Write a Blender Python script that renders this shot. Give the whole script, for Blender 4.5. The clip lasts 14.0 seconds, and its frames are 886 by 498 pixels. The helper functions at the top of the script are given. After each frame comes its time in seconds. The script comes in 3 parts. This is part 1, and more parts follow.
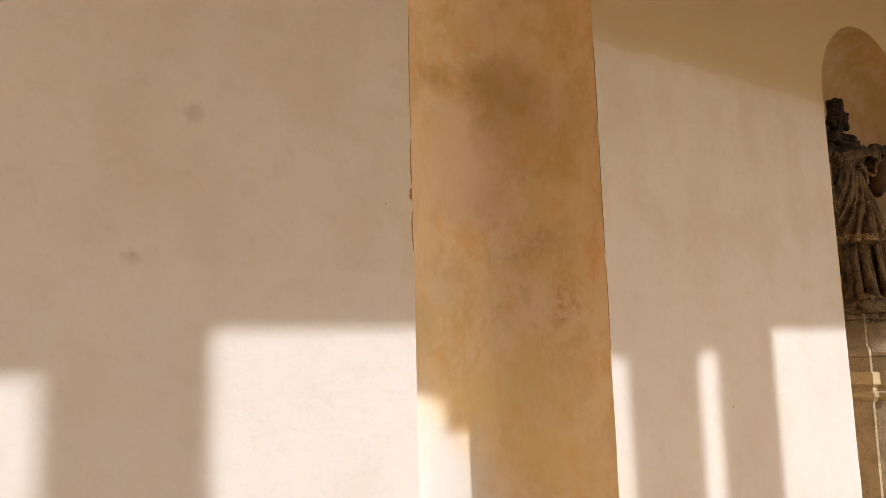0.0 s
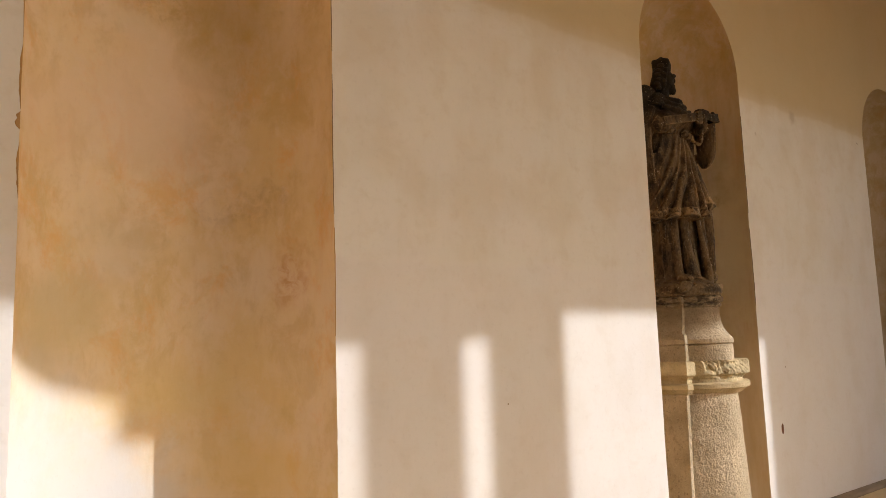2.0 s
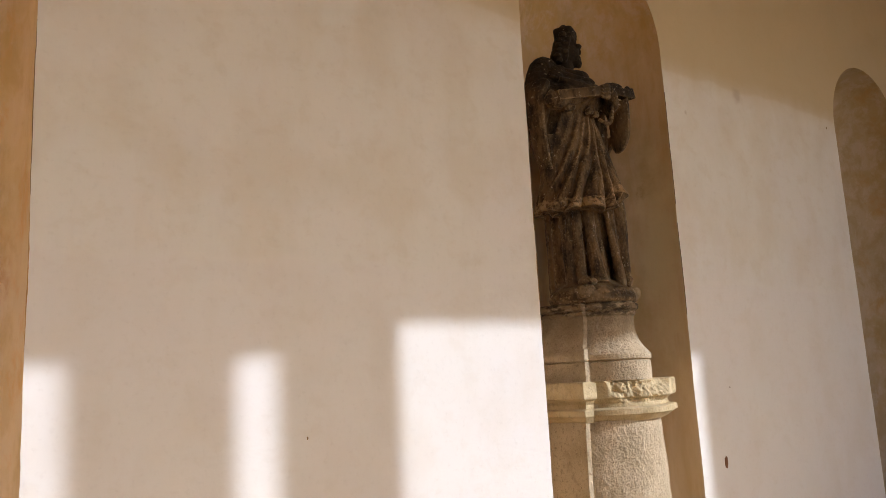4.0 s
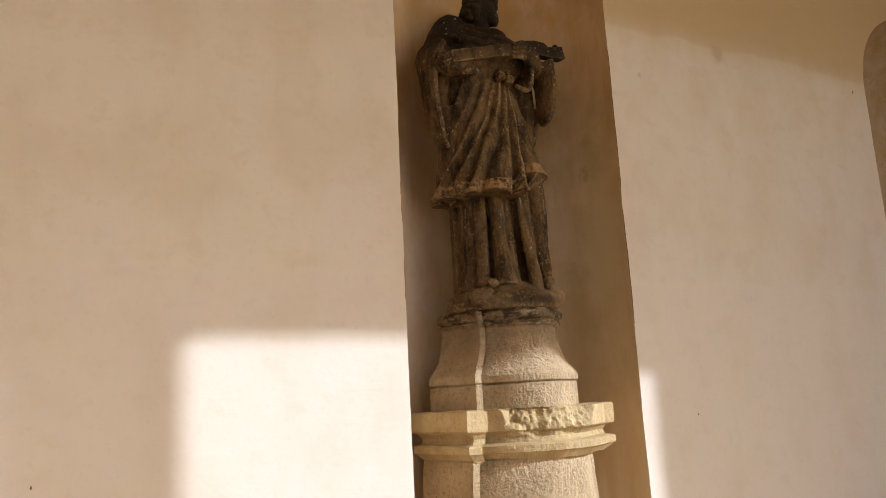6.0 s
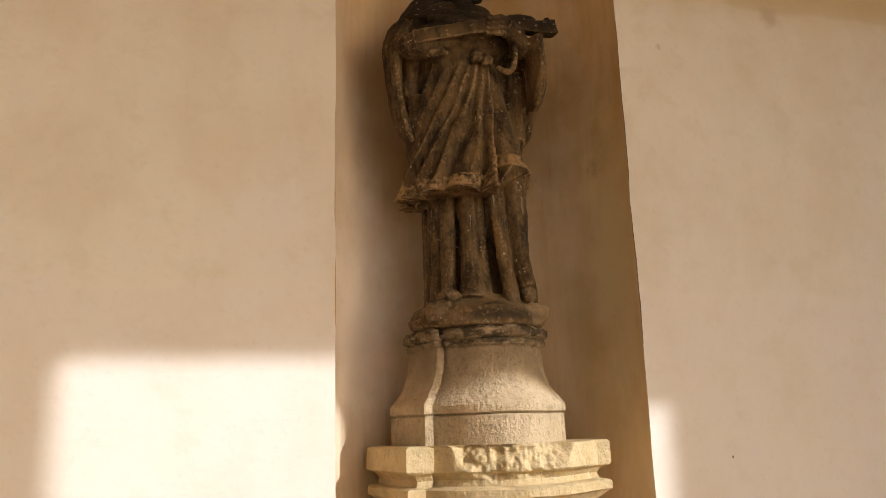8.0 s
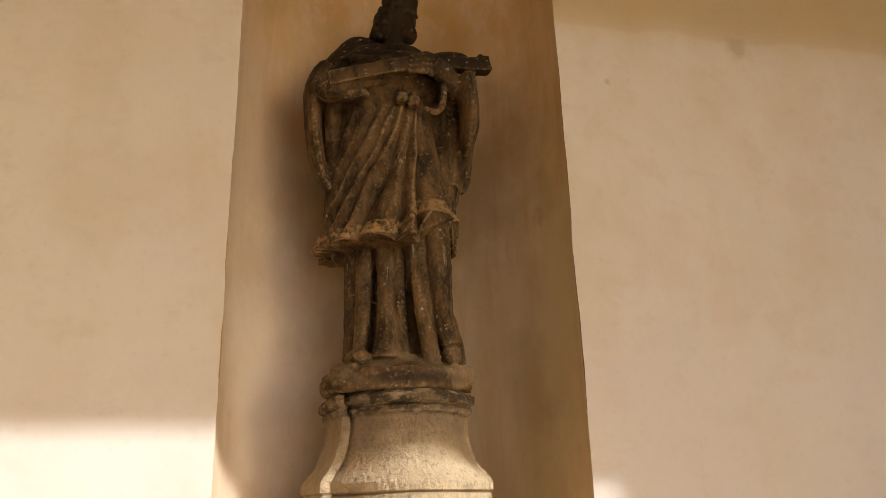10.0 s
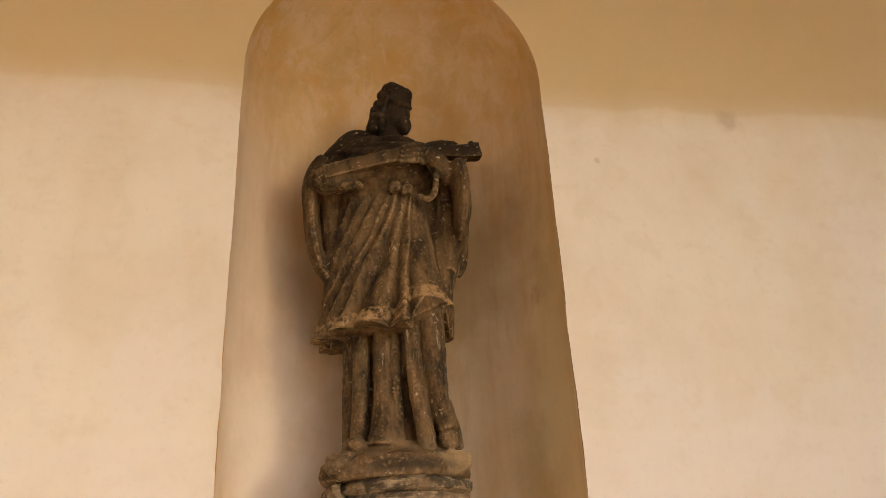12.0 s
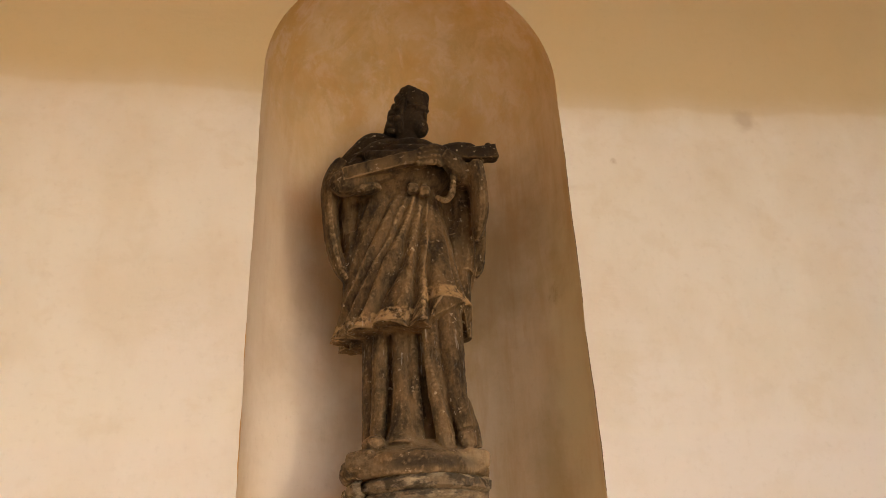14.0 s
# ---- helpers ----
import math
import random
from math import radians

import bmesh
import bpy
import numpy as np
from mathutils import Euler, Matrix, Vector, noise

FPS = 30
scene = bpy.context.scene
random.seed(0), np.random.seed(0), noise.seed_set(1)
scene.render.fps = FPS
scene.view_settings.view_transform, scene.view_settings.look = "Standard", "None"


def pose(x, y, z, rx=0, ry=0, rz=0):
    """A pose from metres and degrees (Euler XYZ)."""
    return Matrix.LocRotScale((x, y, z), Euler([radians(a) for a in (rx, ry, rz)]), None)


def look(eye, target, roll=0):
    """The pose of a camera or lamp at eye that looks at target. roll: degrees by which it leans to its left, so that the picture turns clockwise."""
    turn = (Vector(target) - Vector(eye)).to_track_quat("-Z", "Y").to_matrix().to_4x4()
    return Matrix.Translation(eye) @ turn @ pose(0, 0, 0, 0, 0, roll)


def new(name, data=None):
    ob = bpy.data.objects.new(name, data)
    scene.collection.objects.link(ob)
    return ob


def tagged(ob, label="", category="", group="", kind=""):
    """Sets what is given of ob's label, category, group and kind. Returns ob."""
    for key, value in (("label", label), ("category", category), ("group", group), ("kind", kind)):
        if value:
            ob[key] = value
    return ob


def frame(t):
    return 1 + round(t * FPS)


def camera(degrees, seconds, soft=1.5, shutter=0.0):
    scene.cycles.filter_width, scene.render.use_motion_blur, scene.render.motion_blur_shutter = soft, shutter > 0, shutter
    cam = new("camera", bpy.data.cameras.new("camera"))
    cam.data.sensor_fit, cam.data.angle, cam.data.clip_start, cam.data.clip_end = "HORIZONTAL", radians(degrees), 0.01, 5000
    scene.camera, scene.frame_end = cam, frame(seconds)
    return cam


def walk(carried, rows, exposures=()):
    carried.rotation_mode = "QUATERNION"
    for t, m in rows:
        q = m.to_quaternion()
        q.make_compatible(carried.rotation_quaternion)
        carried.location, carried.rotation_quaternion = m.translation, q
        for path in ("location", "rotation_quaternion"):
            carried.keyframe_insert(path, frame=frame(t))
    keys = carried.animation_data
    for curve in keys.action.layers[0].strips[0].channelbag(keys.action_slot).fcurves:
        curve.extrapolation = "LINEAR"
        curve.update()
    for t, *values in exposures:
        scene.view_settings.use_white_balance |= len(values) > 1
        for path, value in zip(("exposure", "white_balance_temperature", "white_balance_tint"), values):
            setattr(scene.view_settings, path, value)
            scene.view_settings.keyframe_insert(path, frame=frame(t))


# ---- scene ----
cam = camera(59.3, 14.0, soft=0.75)
METRES, EYE, TILT, LEAN, TURN = 5.6, 1.6, 0.0, 0.0, -34.2
ROWS = [
    (0.0, 0.0, 0.0, 0.0, 0.23, 7.78, 1.66),
    (0.5, 0.0392, 0.0414, -0.0101, -3.61, 7.13, 2.04),
    (1.0, 0.0853, 0.0762, -0.0078, -5.35, 6.99, 1.88),
    (1.5, 0.1268, 0.1076, -0.0065, -5.54, 7.13, 1.63),
    (2.0, 0.1665, 0.144, -0.0097, -6.11, 7.1, 1.83),
    (2.5, 0.2095, 0.1761, -0.0084, -7.41, 7.77, 2.91),
    (3.0, 0.2522, 0.2007, -0.0154, -7.12, 8.28, 3.61),
    (3.5, 0.3034, 0.2324, -0.0172, -4.7, 9.32, 2.9),
    (4.0, 0.3563, 0.2706, -0.0262, -3.08, 9.49, 2.88),
    (6.5, 0.5772, 0.4309, -0.0239, 6.72, 11.07, 3.0),
    (7.0, 0.6016, 0.4567, -0.017, 9.0, 11.25, 3.01),
    (7.5, 0.6387, 0.4843, -0.0213, 13.14, 11.84, 2.29),
    (10.0, 0.7381, 0.5921, -0.0252, 20.9, 18.38, 1.55),
    (10.5, 0.7553, 0.5962, -0.0233, 22.06, 20.23, 1.51),
    (11.0, 0.7611, 0.5993, -0.0266, 23.16, 22.12, 1.81),
    (12.0, 0.7724, 0.5948, -0.0226, 24.9, 23.86, 2.67),
    (12.5, 0.7733, 0.5938, -0.0243, 25.46, 24.2, 2.82),
    (13.0, 0.773, 0.5938, -0.0258, 25.77, 24.26, 2.7),
    (13.5, 0.7729, 0.5932, -0.0266, 26.04, 24.34, 2.56),
    (14.0, 0.7731, 0.592, -0.0275, 26.2, 24.34, 2.47),
]
EXPOSURES = [(0.0, 0.34, 6300, 10), (2.0, 0.28, 6350, 10), (3.4, 0.38, 6000, 10), (4.0, 0.36, 5700, 10), (7.0, 0.52, 6450, 10), (9.0, 0.56, 6650, 10),
             (10.5, 0.57, 6780, 10), (11.0, 0.60, 6780, 10), (12.0, 1.06, 6400, 10), (14.0, 1.06, 6230, 10)]
walk(cam, [(t, pose(0, 0, EYE, TILT, LEAN, TURN) @ pose(METRES * x, METRES * y, METRES * z, 90 + pitch, roll, yaw)) for t, x, y, z, yaw, pitch, roll in ROWS], EXPOSURES)

# ---- light ----
SUN = Vector((-1.1, 1.0, -0.70))
world = bpy.data.worlds.new("sky")
scene.world = world
world.use_nodes = True
wn = world.node_tree
sky = wn.nodes.new("ShaderNodeTexSky")
sky.sky_type = "NISHITA"
sky.sun_disc = False
sky.sun_elevation = radians(25)
sky.sun_rotation = radians(132)
sky.dust_density = 3.0
wn.nodes["Background"].inputs["Strength"].default_value = 0.15
wn.links.new(sky.outputs[0], wn.nodes["Background"].inputs["Color"])
lamp = bpy.data.lights.new("sun", "SUN")
lamp.energy, lamp.angle, lamp.color = 2.9, radians(0.6), (0.91, 0.95, 1.0)
new("sun", lamp).matrix_world = look((0, 0, 20), Vector((0, 0, 20)) + SUN)

# ---- materials ----


class Mat:
    """A small builder for node materials."""

    def __init__(self, name, rough=0.9, metal=0.0):
        self.m = bpy.data.materials.new(name)
        self.m.use_nodes = True
        self.t = self.m.node_tree
        self.b = self.t.nodes["Principled BSDF"]
        self.b.inputs["Roughness"].default_value = rough
        self.b.inputs["Metallic"].default_value = metal
        self.b.inputs["Specular IOR Level"].default_value = 0.25
        self.geo = self.t.nodes.new("ShaderNodeNewGeometry")

    def put(self, socket, value):
        if isinstance(value, bpy.types.NodeSocket):
            self.t.links.new(value, socket)
        else:
            socket.default_value = value

    def noise(self, scale, detail=4.0, rough=0.55, stretch=(1, 1, 1), offset=0.0, distort=0.0):
        mp = self.t.nodes.new("ShaderNodeMapping")
        self.t.links.new(self.geo.outputs["Position"], mp.inputs["Vector"])
        mp.inputs["Scale"].default_value = stretch
        mp.inputs["Location"].default_value = (offset, offset * 0.7, offset * 1.3)
        n = self.t.nodes.new("ShaderNodeTexNoise")
        self.t.links.new(mp.outputs[0], n.inputs["Vector"])
        n.inputs["Scale"].default_value = scale
        n.inputs["Detail"].default_value = detail
        n.inputs["Roughness"].default_value = rough
        n.inputs["Distortion"].default_value = distort
        return n.outputs["Fac"]

    def span(self, value, lo, hi, out_lo=0.0, out_hi=1.0):
        r = self.t.nodes.new("ShaderNodeMapRange")
        r.interpolation_type = "SMOOTHSTEP"
        for key, v in ((0, value), (1, lo), (2, hi), (3, out_lo), (4, out_hi)):
            self.put(r.inputs[key], v)
        return r.outputs[0]

    def math(self, op, a, b=0.0):
        n = self.t.nodes.new("ShaderNodeMath")
        n.operation = op
        self.put(n.inputs[0], a)
        self.put(n.inputs[1], b)
        return n.outputs[0]

    def mix(self, fac, a, b, mode="MIX"):
        n = self.t.nodes.new("ShaderNodeMix")
        n.data_type, n.blend_type = "RGBA", mode
        self.put(n.inputs[0], fac)
        for k, v in ((6, a), (7, b)):
            self.put(n.inputs[k], v if isinstance(v, bpy.types.NodeSocket) else (*v, 1.0))
        return n.outputs[2]

    def axis(self, k):
        n = self.t.nodes.new("ShaderNodeSeparateXYZ")
        self.t.links.new(self.geo.outputs["Position"], n.inputs[0])
        return n.outputs[k]

    def spot(self, place, radius, soft=0.5, stretch=1.0):
        """1 near a place, falling to 0 at the radius; its outline frayed by noise."""
        d = self.t.nodes.new("ShaderNodeVectorMath")
        d.operation = "SUBTRACT"
        self.t.links.new(self.geo.outputs["Position"], d.inputs[0])
        d.inputs[1].default_value = place
        k = self.t.nodes.new("ShaderNodeVectorMath")
        k.operation = "MULTIPLY"
        self.t.links.new(d.outputs[0], k.inputs[0])
        k.inputs[1].default_value = (1, 1, 1 / stretch)
        n = self.t.nodes.new("ShaderNodeVectorMath")
        n.operation = "LENGTH"
        self.t.links.new(k.outputs[0], n.inputs[0])
        fray = self.math("MULTIPLY", self.math("SUBTRACT", self.noise(0.9 / radius, 5, 0.65, offset=place[0] * 3), 0.5), radius * 1.5)
        return self.span(self.math("ADD", n.outputs[1 if len(n.outputs) > 1 else 0], fray), radius, radius * (1 - soft))

    def bump(self, height, dist, strength=1.0, normal=None):
        n = self.t.nodes.new("ShaderNodeBump")
        n.inputs["Strength"].default_value = strength
        n.inputs["Distance"].default_value = dist
        self.put(n.inputs["Height"], height)
        if normal is not None:
            self.t.links.new(normal, n.inputs["Normal"])
        self.t.links.new(n.outputs[0], self.b.inputs["Normal"])
        return n.outputs[0]

    def done(self, colour):
        self.put(self.b.inputs["Base Color"], colour if isinstance(colour, bpy.types.NodeSocket) else (*colour, 1.0))
        return self.m


WALL_STAINS = (((0.815, 2.84, 2.524), 0.06, 0.35), ((0.618, 2.84, 1.972), 0.05, 0.45), ((7.15, 2.84, 3.22), 0.07, 0.4), ((6.55, 2.84, 3.0), 0.02, 0.5))


def limewash():
    """Cream limewash: brushed clouds, a day joint at 1.93 m, darker ochre above 3.27 m."""
    m = Mat("cream_limewash", 0.92)
    cloud = m.noise(1.1, 5, 0.6, (1, 1, 1.0), 3.0, 0.1)
    patch = m.noise(3.2, 4, 0.5, (1, 1, 0.7), 9.0, 0.1)
    grain = m.noise(38.0, 6, 0.65)
    streak = m.noise(6.0, 4, 0.6, (1.4, 1, 0.35), 5.0)
    smear = m.noise(9.0, 5, 0.65, (0.8, 1, 1.0), 51.0, 0.3)
    base = m.mix(m.span(cloud, 0.38, 0.62), (0.82, 0.757, 0.67), (0.81, 0.742, 0.675))
    base = m.mix(m.span(patch, 0.42, 0.70, 0.0, 0.38), base, (0.69, 0.575, 0.42))
    base = m.mix(m.span(streak, 0.5, 0.75, 0.0, 0.25), base, (0.73, 0.65, 0.54))
    base = m.mix(m.span(smear, 0.50, 0.68, 0.0, 0.27), base, (0.69, 0.585, 0.45))
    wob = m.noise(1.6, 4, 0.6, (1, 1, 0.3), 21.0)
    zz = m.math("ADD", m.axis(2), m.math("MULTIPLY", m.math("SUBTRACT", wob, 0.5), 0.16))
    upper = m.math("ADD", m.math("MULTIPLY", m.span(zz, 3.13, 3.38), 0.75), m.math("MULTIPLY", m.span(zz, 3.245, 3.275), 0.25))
    lower = m.span(zz, 1.915, 1.955)
    base = m.mix(m.math("MULTIPLY", m.math("SUBTRACT", 1.0, lower), 0.35), base, (0.82, 0.745, 0.70))
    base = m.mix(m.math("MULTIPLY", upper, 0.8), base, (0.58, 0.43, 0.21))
    base = m.mix(m.span(grain, 0.52, 0.8, 0.0, 0.16), base, (0.45, 0.36, 0.27))
    for place, radius, strength in WALL_STAINS:
        base = m.mix(m.math("MULTIPLY", m.spot(place, radius, 0.9), strength), base, (0.42, 0.30, 0.19))
    joint = m.math("MULTIPLY", m.span(m.math("ABSOLUTE", m.math("SUBTRACT", zz, 1.935)), 0.030, 0.0), 0.26)
    base = m.mix(joint, base, (0.84, 0.77, 0.68))
    trowel = m.noise(7.0, 3, 0.5, (0.6, 1, 1.6), 2.0, 0.6)
    m.bump(m.math("ADD", m.math("MULTIPLY", trowel, 0.7), m.math("ADD", m.math("MULTIPLY", joint, 0.5), m.math("MULTIPLY", grain, 0.22))), 0.006, 0.6)
    return m.done(base)


def ochre(name, faded, tone, blots=()):
    """Weathered ochre limewash inside the niches: rust stains, pale rubbed places; faded: how far it is washed out
    below the arch; blots: marks and painted light or shade.
    """
    m = Mat(name, 0.9)

    def c(r, g, b):
        k = min(tone, 0.90 / max(r, g, b))
        return (r * k, g * k, b * k)

    cloud = m.noise(2.1, 5, 0.6, (1, 1, 0.8), 14.0, 0.1)
    pale = m.noise(4.0, 5, 0.6, (1, 1, 0.9), 31.0, 0.1)
    rust = m.noise(4.2, 6, 0.7, (1, 1, 0.75), 44.0, 0.3)
    brush = m.noise(16.0, 4, 0.6, (1.5, 1.5, 0.35), 4.0)
    grain = m.noise(45.0, 6, 0.7)
    base = m.mix(m.span(cloud, 0.38, 0.62), c(0.56, 0.36, 0.14) if faded else c(0.525, 0.39, 0.205), c(0.59, 0.42, 0.22) if faded else c(0.575, 0.445, 0.285))
    base = m.mix(m.span(pale, 0.46, 0.64, 0.0, 0.35 if faded else 0.65), base, c(0.64, 0.51, 0.37))
    base = m.mix(m.span(m.noise(8.0, 6, 0.7, (1, 1, 0.8), 62.0, 0.4), 0.48, 0.62, 0.0, 0.50), base, c(0.66, 0.52, 0.38))
    base = m.mix(m.span(m.noise(5.5, 6, 0.7, (1, 1, 0.7), 75.0, 0.4), 0.47, 0.64, 0.0, 0.45), base, c(0.44, 0.30, 0.12))
    base = m.mix(m.span(rust, 0.51, 0.68, 0.0, 0.7), base, c(0.545, 0.33, 0.13))
    base = m.mix(m.span(brush, 0.50, 0.75, 0.0, 0.14), base, c(0.42, 0.25, 0.10))
    if faded:
        streak = m.noise(2.6, 5, 0.6, (1.6, 1.6, 0.45), 8.0, 0.3)
        low = m.span(m.math("ADD", m.axis(2), m.math("MULTIPLY", pale, 0.5)), 3.30, 3.85, faded, 0.0)
        washed = m.mix(m.span(m.noise(9.0, 5, 0.65, (1.8, 1.8, 0.22), 83.0), 0.46, 0.66, 0.0, 0.55), m.mix(m.span(streak, 0.35, 0.68), (0.75, 0.60, 0.42), (0.61, 0.445, 0.25)), (0.60, 0.40, 0.22))
        base = m.mix(low, base, washed)
    for place, radius, stretch, strength, colour, scribbled in blots:
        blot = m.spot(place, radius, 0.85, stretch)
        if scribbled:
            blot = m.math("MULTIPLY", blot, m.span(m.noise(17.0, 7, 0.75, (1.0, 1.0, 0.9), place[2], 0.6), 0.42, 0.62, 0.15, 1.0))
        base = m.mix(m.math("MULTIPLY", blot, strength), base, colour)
    base = m.mix(m.span(grain, 0.55, 0.8, 0.0, 0.2), base, c(0.36, 0.23, 0.12))
    m.bump(m.math("ADD", m.math("MULTIPLY", cloud, 0.8), m.math("ADD", m.math("MULTIPLY", brush, 0.3), m.math("MULTIPLY", grain, 0.2))), 0.006, 0.7)
    return m.done(base)


def sandstone(name, pale, deep, dark, pits, relief):
    """Pitted sandstone with darker grime; the bell is also painted darker upwards as shade."""
    m = Mat(name, 0.95)
    cloud = m.noise(5.0, 5, 0.6, (1, 1, 1), 7.0)
    grain = m.noise(120.0, 5, 0.7)
    pit = m.noise(62.0, 4, 0.6, (1, 1, 0.8), 3.0)
    base = m.mix(m.span(cloud, 0.35, 0.68), pale, deep)
    base = m.mix(m.span(grain, 0.5, 0.75, 0.0, pits), base, dark)
    base = m.mix(m.span(pit, 0.56, 0.70, 0.0, pits), base, [v * 0.8 for v in dark])
    base = m.mix(m.span(m.noise(85.0, 3, 0.5, (1, 1, 0.7), 19.0), 0.58, 0.70, 0.0, pits), base, (0.60, 0.49, 0.34))
    base = m.mix(m.span(m.noise(12.0, 5, 0.7, (1, 1, 0.8), 33.0), 0.54, 0.70, 0.0, 0.45), base, [v * 1.3 for v in dark])
    # upper bell darkened in colour: its soft shade edge together with grime
    grime_shade = m.math("MULTIPLY", m.span(m.axis(2), 1.55, 1.72), m.span(m.noise(9.0, 5, 0.6, (1, 1, 1.6), 12.0), 0.30, 0.62, 0.35, 0.8))
    base = m.mix(grime_shade, base, (0.25, 0.185, 0.112))
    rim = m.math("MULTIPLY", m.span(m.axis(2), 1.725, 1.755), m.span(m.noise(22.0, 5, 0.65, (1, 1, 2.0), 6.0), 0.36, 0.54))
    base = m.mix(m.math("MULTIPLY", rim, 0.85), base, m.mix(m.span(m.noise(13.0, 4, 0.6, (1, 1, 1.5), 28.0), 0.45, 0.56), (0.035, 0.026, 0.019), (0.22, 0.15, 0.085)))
    m.bump(m.math("ADD", m.math("MULTIPLY", grain, 0.30), m.math("ADD", pit, m.math("MULTIPLY", m.noise(28.0, 3, 0.5, (1, 1, 1), 8.0), 0.6))), relief, 0.8)
    return m.done(base)


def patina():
    """Blackened brown sandstone of the statue with rubbed ochre places and pale flecks; dark base and lightened ridges
    paint contrast into the folds.
    """
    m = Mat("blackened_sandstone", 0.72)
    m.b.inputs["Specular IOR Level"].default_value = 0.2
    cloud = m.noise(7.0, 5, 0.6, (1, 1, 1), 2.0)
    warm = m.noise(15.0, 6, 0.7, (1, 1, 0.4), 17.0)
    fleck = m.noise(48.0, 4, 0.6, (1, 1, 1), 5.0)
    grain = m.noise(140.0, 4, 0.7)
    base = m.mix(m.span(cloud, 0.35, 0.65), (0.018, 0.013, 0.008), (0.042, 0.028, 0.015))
    # ochre fades and the stone turns darker above 2.9 m
    base = m.mix(m.math("MULTIPLY", m.span(warm, 0.34, 0.64, 0.05, 1.0), m.span(m.axis(2), 3.06, 2.90, 0.10, 0.70)), base, (0.250, 0.155, 0.072))
    base = m.mix(m.math("MULTIPLY", m.span(m.axis(2), 2.98, 3.08), m.span(cloud, 0.30, 0.62, 0.85, 0.5)), base, (0.014, 0.010, 0.0065))
    base = m.mix(m.math("MULTIPLY", m.spot((5.925, 2.845, 1.872), 0.062, 0.35), 0.8), base, (0.40, 0.29, 0.165))
    base = m.mix(m.math("MULTIPLY", m.span(m.axis(2), 1.98, 1.92), m.span(m.noise(13.0, 6, 0.7, (1, 1, 1.8), 23.0), 0.40, 0.62, 0.1, 0.8)), base, (0.225, 0.155, 0.085))
    base = m.mix(m.math("MULTIPLY", m.spot((5.76, 2.80, 1.850), 0.19, 0.7, 0.16), 0.75), base, (0.032, 0.023, 0.016))
    # ridges lightened beyond their wear, painting highlights that deepen the folds
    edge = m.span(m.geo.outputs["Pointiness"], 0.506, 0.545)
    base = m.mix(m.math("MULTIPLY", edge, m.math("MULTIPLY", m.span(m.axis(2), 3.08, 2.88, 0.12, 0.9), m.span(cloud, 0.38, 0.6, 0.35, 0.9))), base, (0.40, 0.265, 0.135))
    hem = m.math("SUBTRACT", m.axis(2), m.span(m.axis(0), 5.735, 5.80, 2.335, 2.422))
    lace = m.math("MULTIPLY", m.span(m.math("ABSOLUTE", m.math("SUBTRACT", hem, 0.018)), 0.032, 0.022), m.span(m.noise(38.0, 4, 0.6, (1, 1, 1), 2.5), 0.38, 0.58))
    base = m.mix(m.math("MULTIPLY", lace, 0.9), base, (0.42, 0.27, 0.125))
    base = m.mix(m.math("MULTIPLY", m.span(fleck, 0.63, 0.675), m.span(m.noise(6.0, 3, 0.5, (1, 1, 1), 40.0), 0.42, 0.58, 0.0, 0.85)), base, (0.46, 0.36, 0.23))
    drip = m.math("MULTIPLY", m.span(m.axis(2), 2.10, 2.20), m.span(m.axis(2), 2.37, 2.33))
    base = m.mix(m.math("MULTIPLY", drip, m.span(m.noise(75.0, 3, 0.6, (1, 1, 0.10), 9.0), 0.60, 0.68, 0.0, 0.40)), base, (0.50, 0.46, 0.38))
    m.bump(m.math("ADD", m.math("MULTIPLY", m.noise(26.0, 5, 0.65, (1, 1, 0.5), 1.0), 1.0), m.math("MULTIPLY", grain, 0.2)), 0.016, 0.8)
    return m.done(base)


def plain(name, colour, rough, scale):
    m = Mat(name, rough)
    c = m.noise(scale, 5, 0.6)
    g = m.noise(scale * 20, 4, 0.6)
    base = m.mix(m.span(c, 0.35, 0.65), colour, [v * 0.78 for v in colour])
    base = m.mix(m.span(g, 0.5, 0.8, 0.0, 0.4), base, [v * 0.55 for v in colour])
    m.bump(g, 0.004, 0.5)
    return m.done(base)


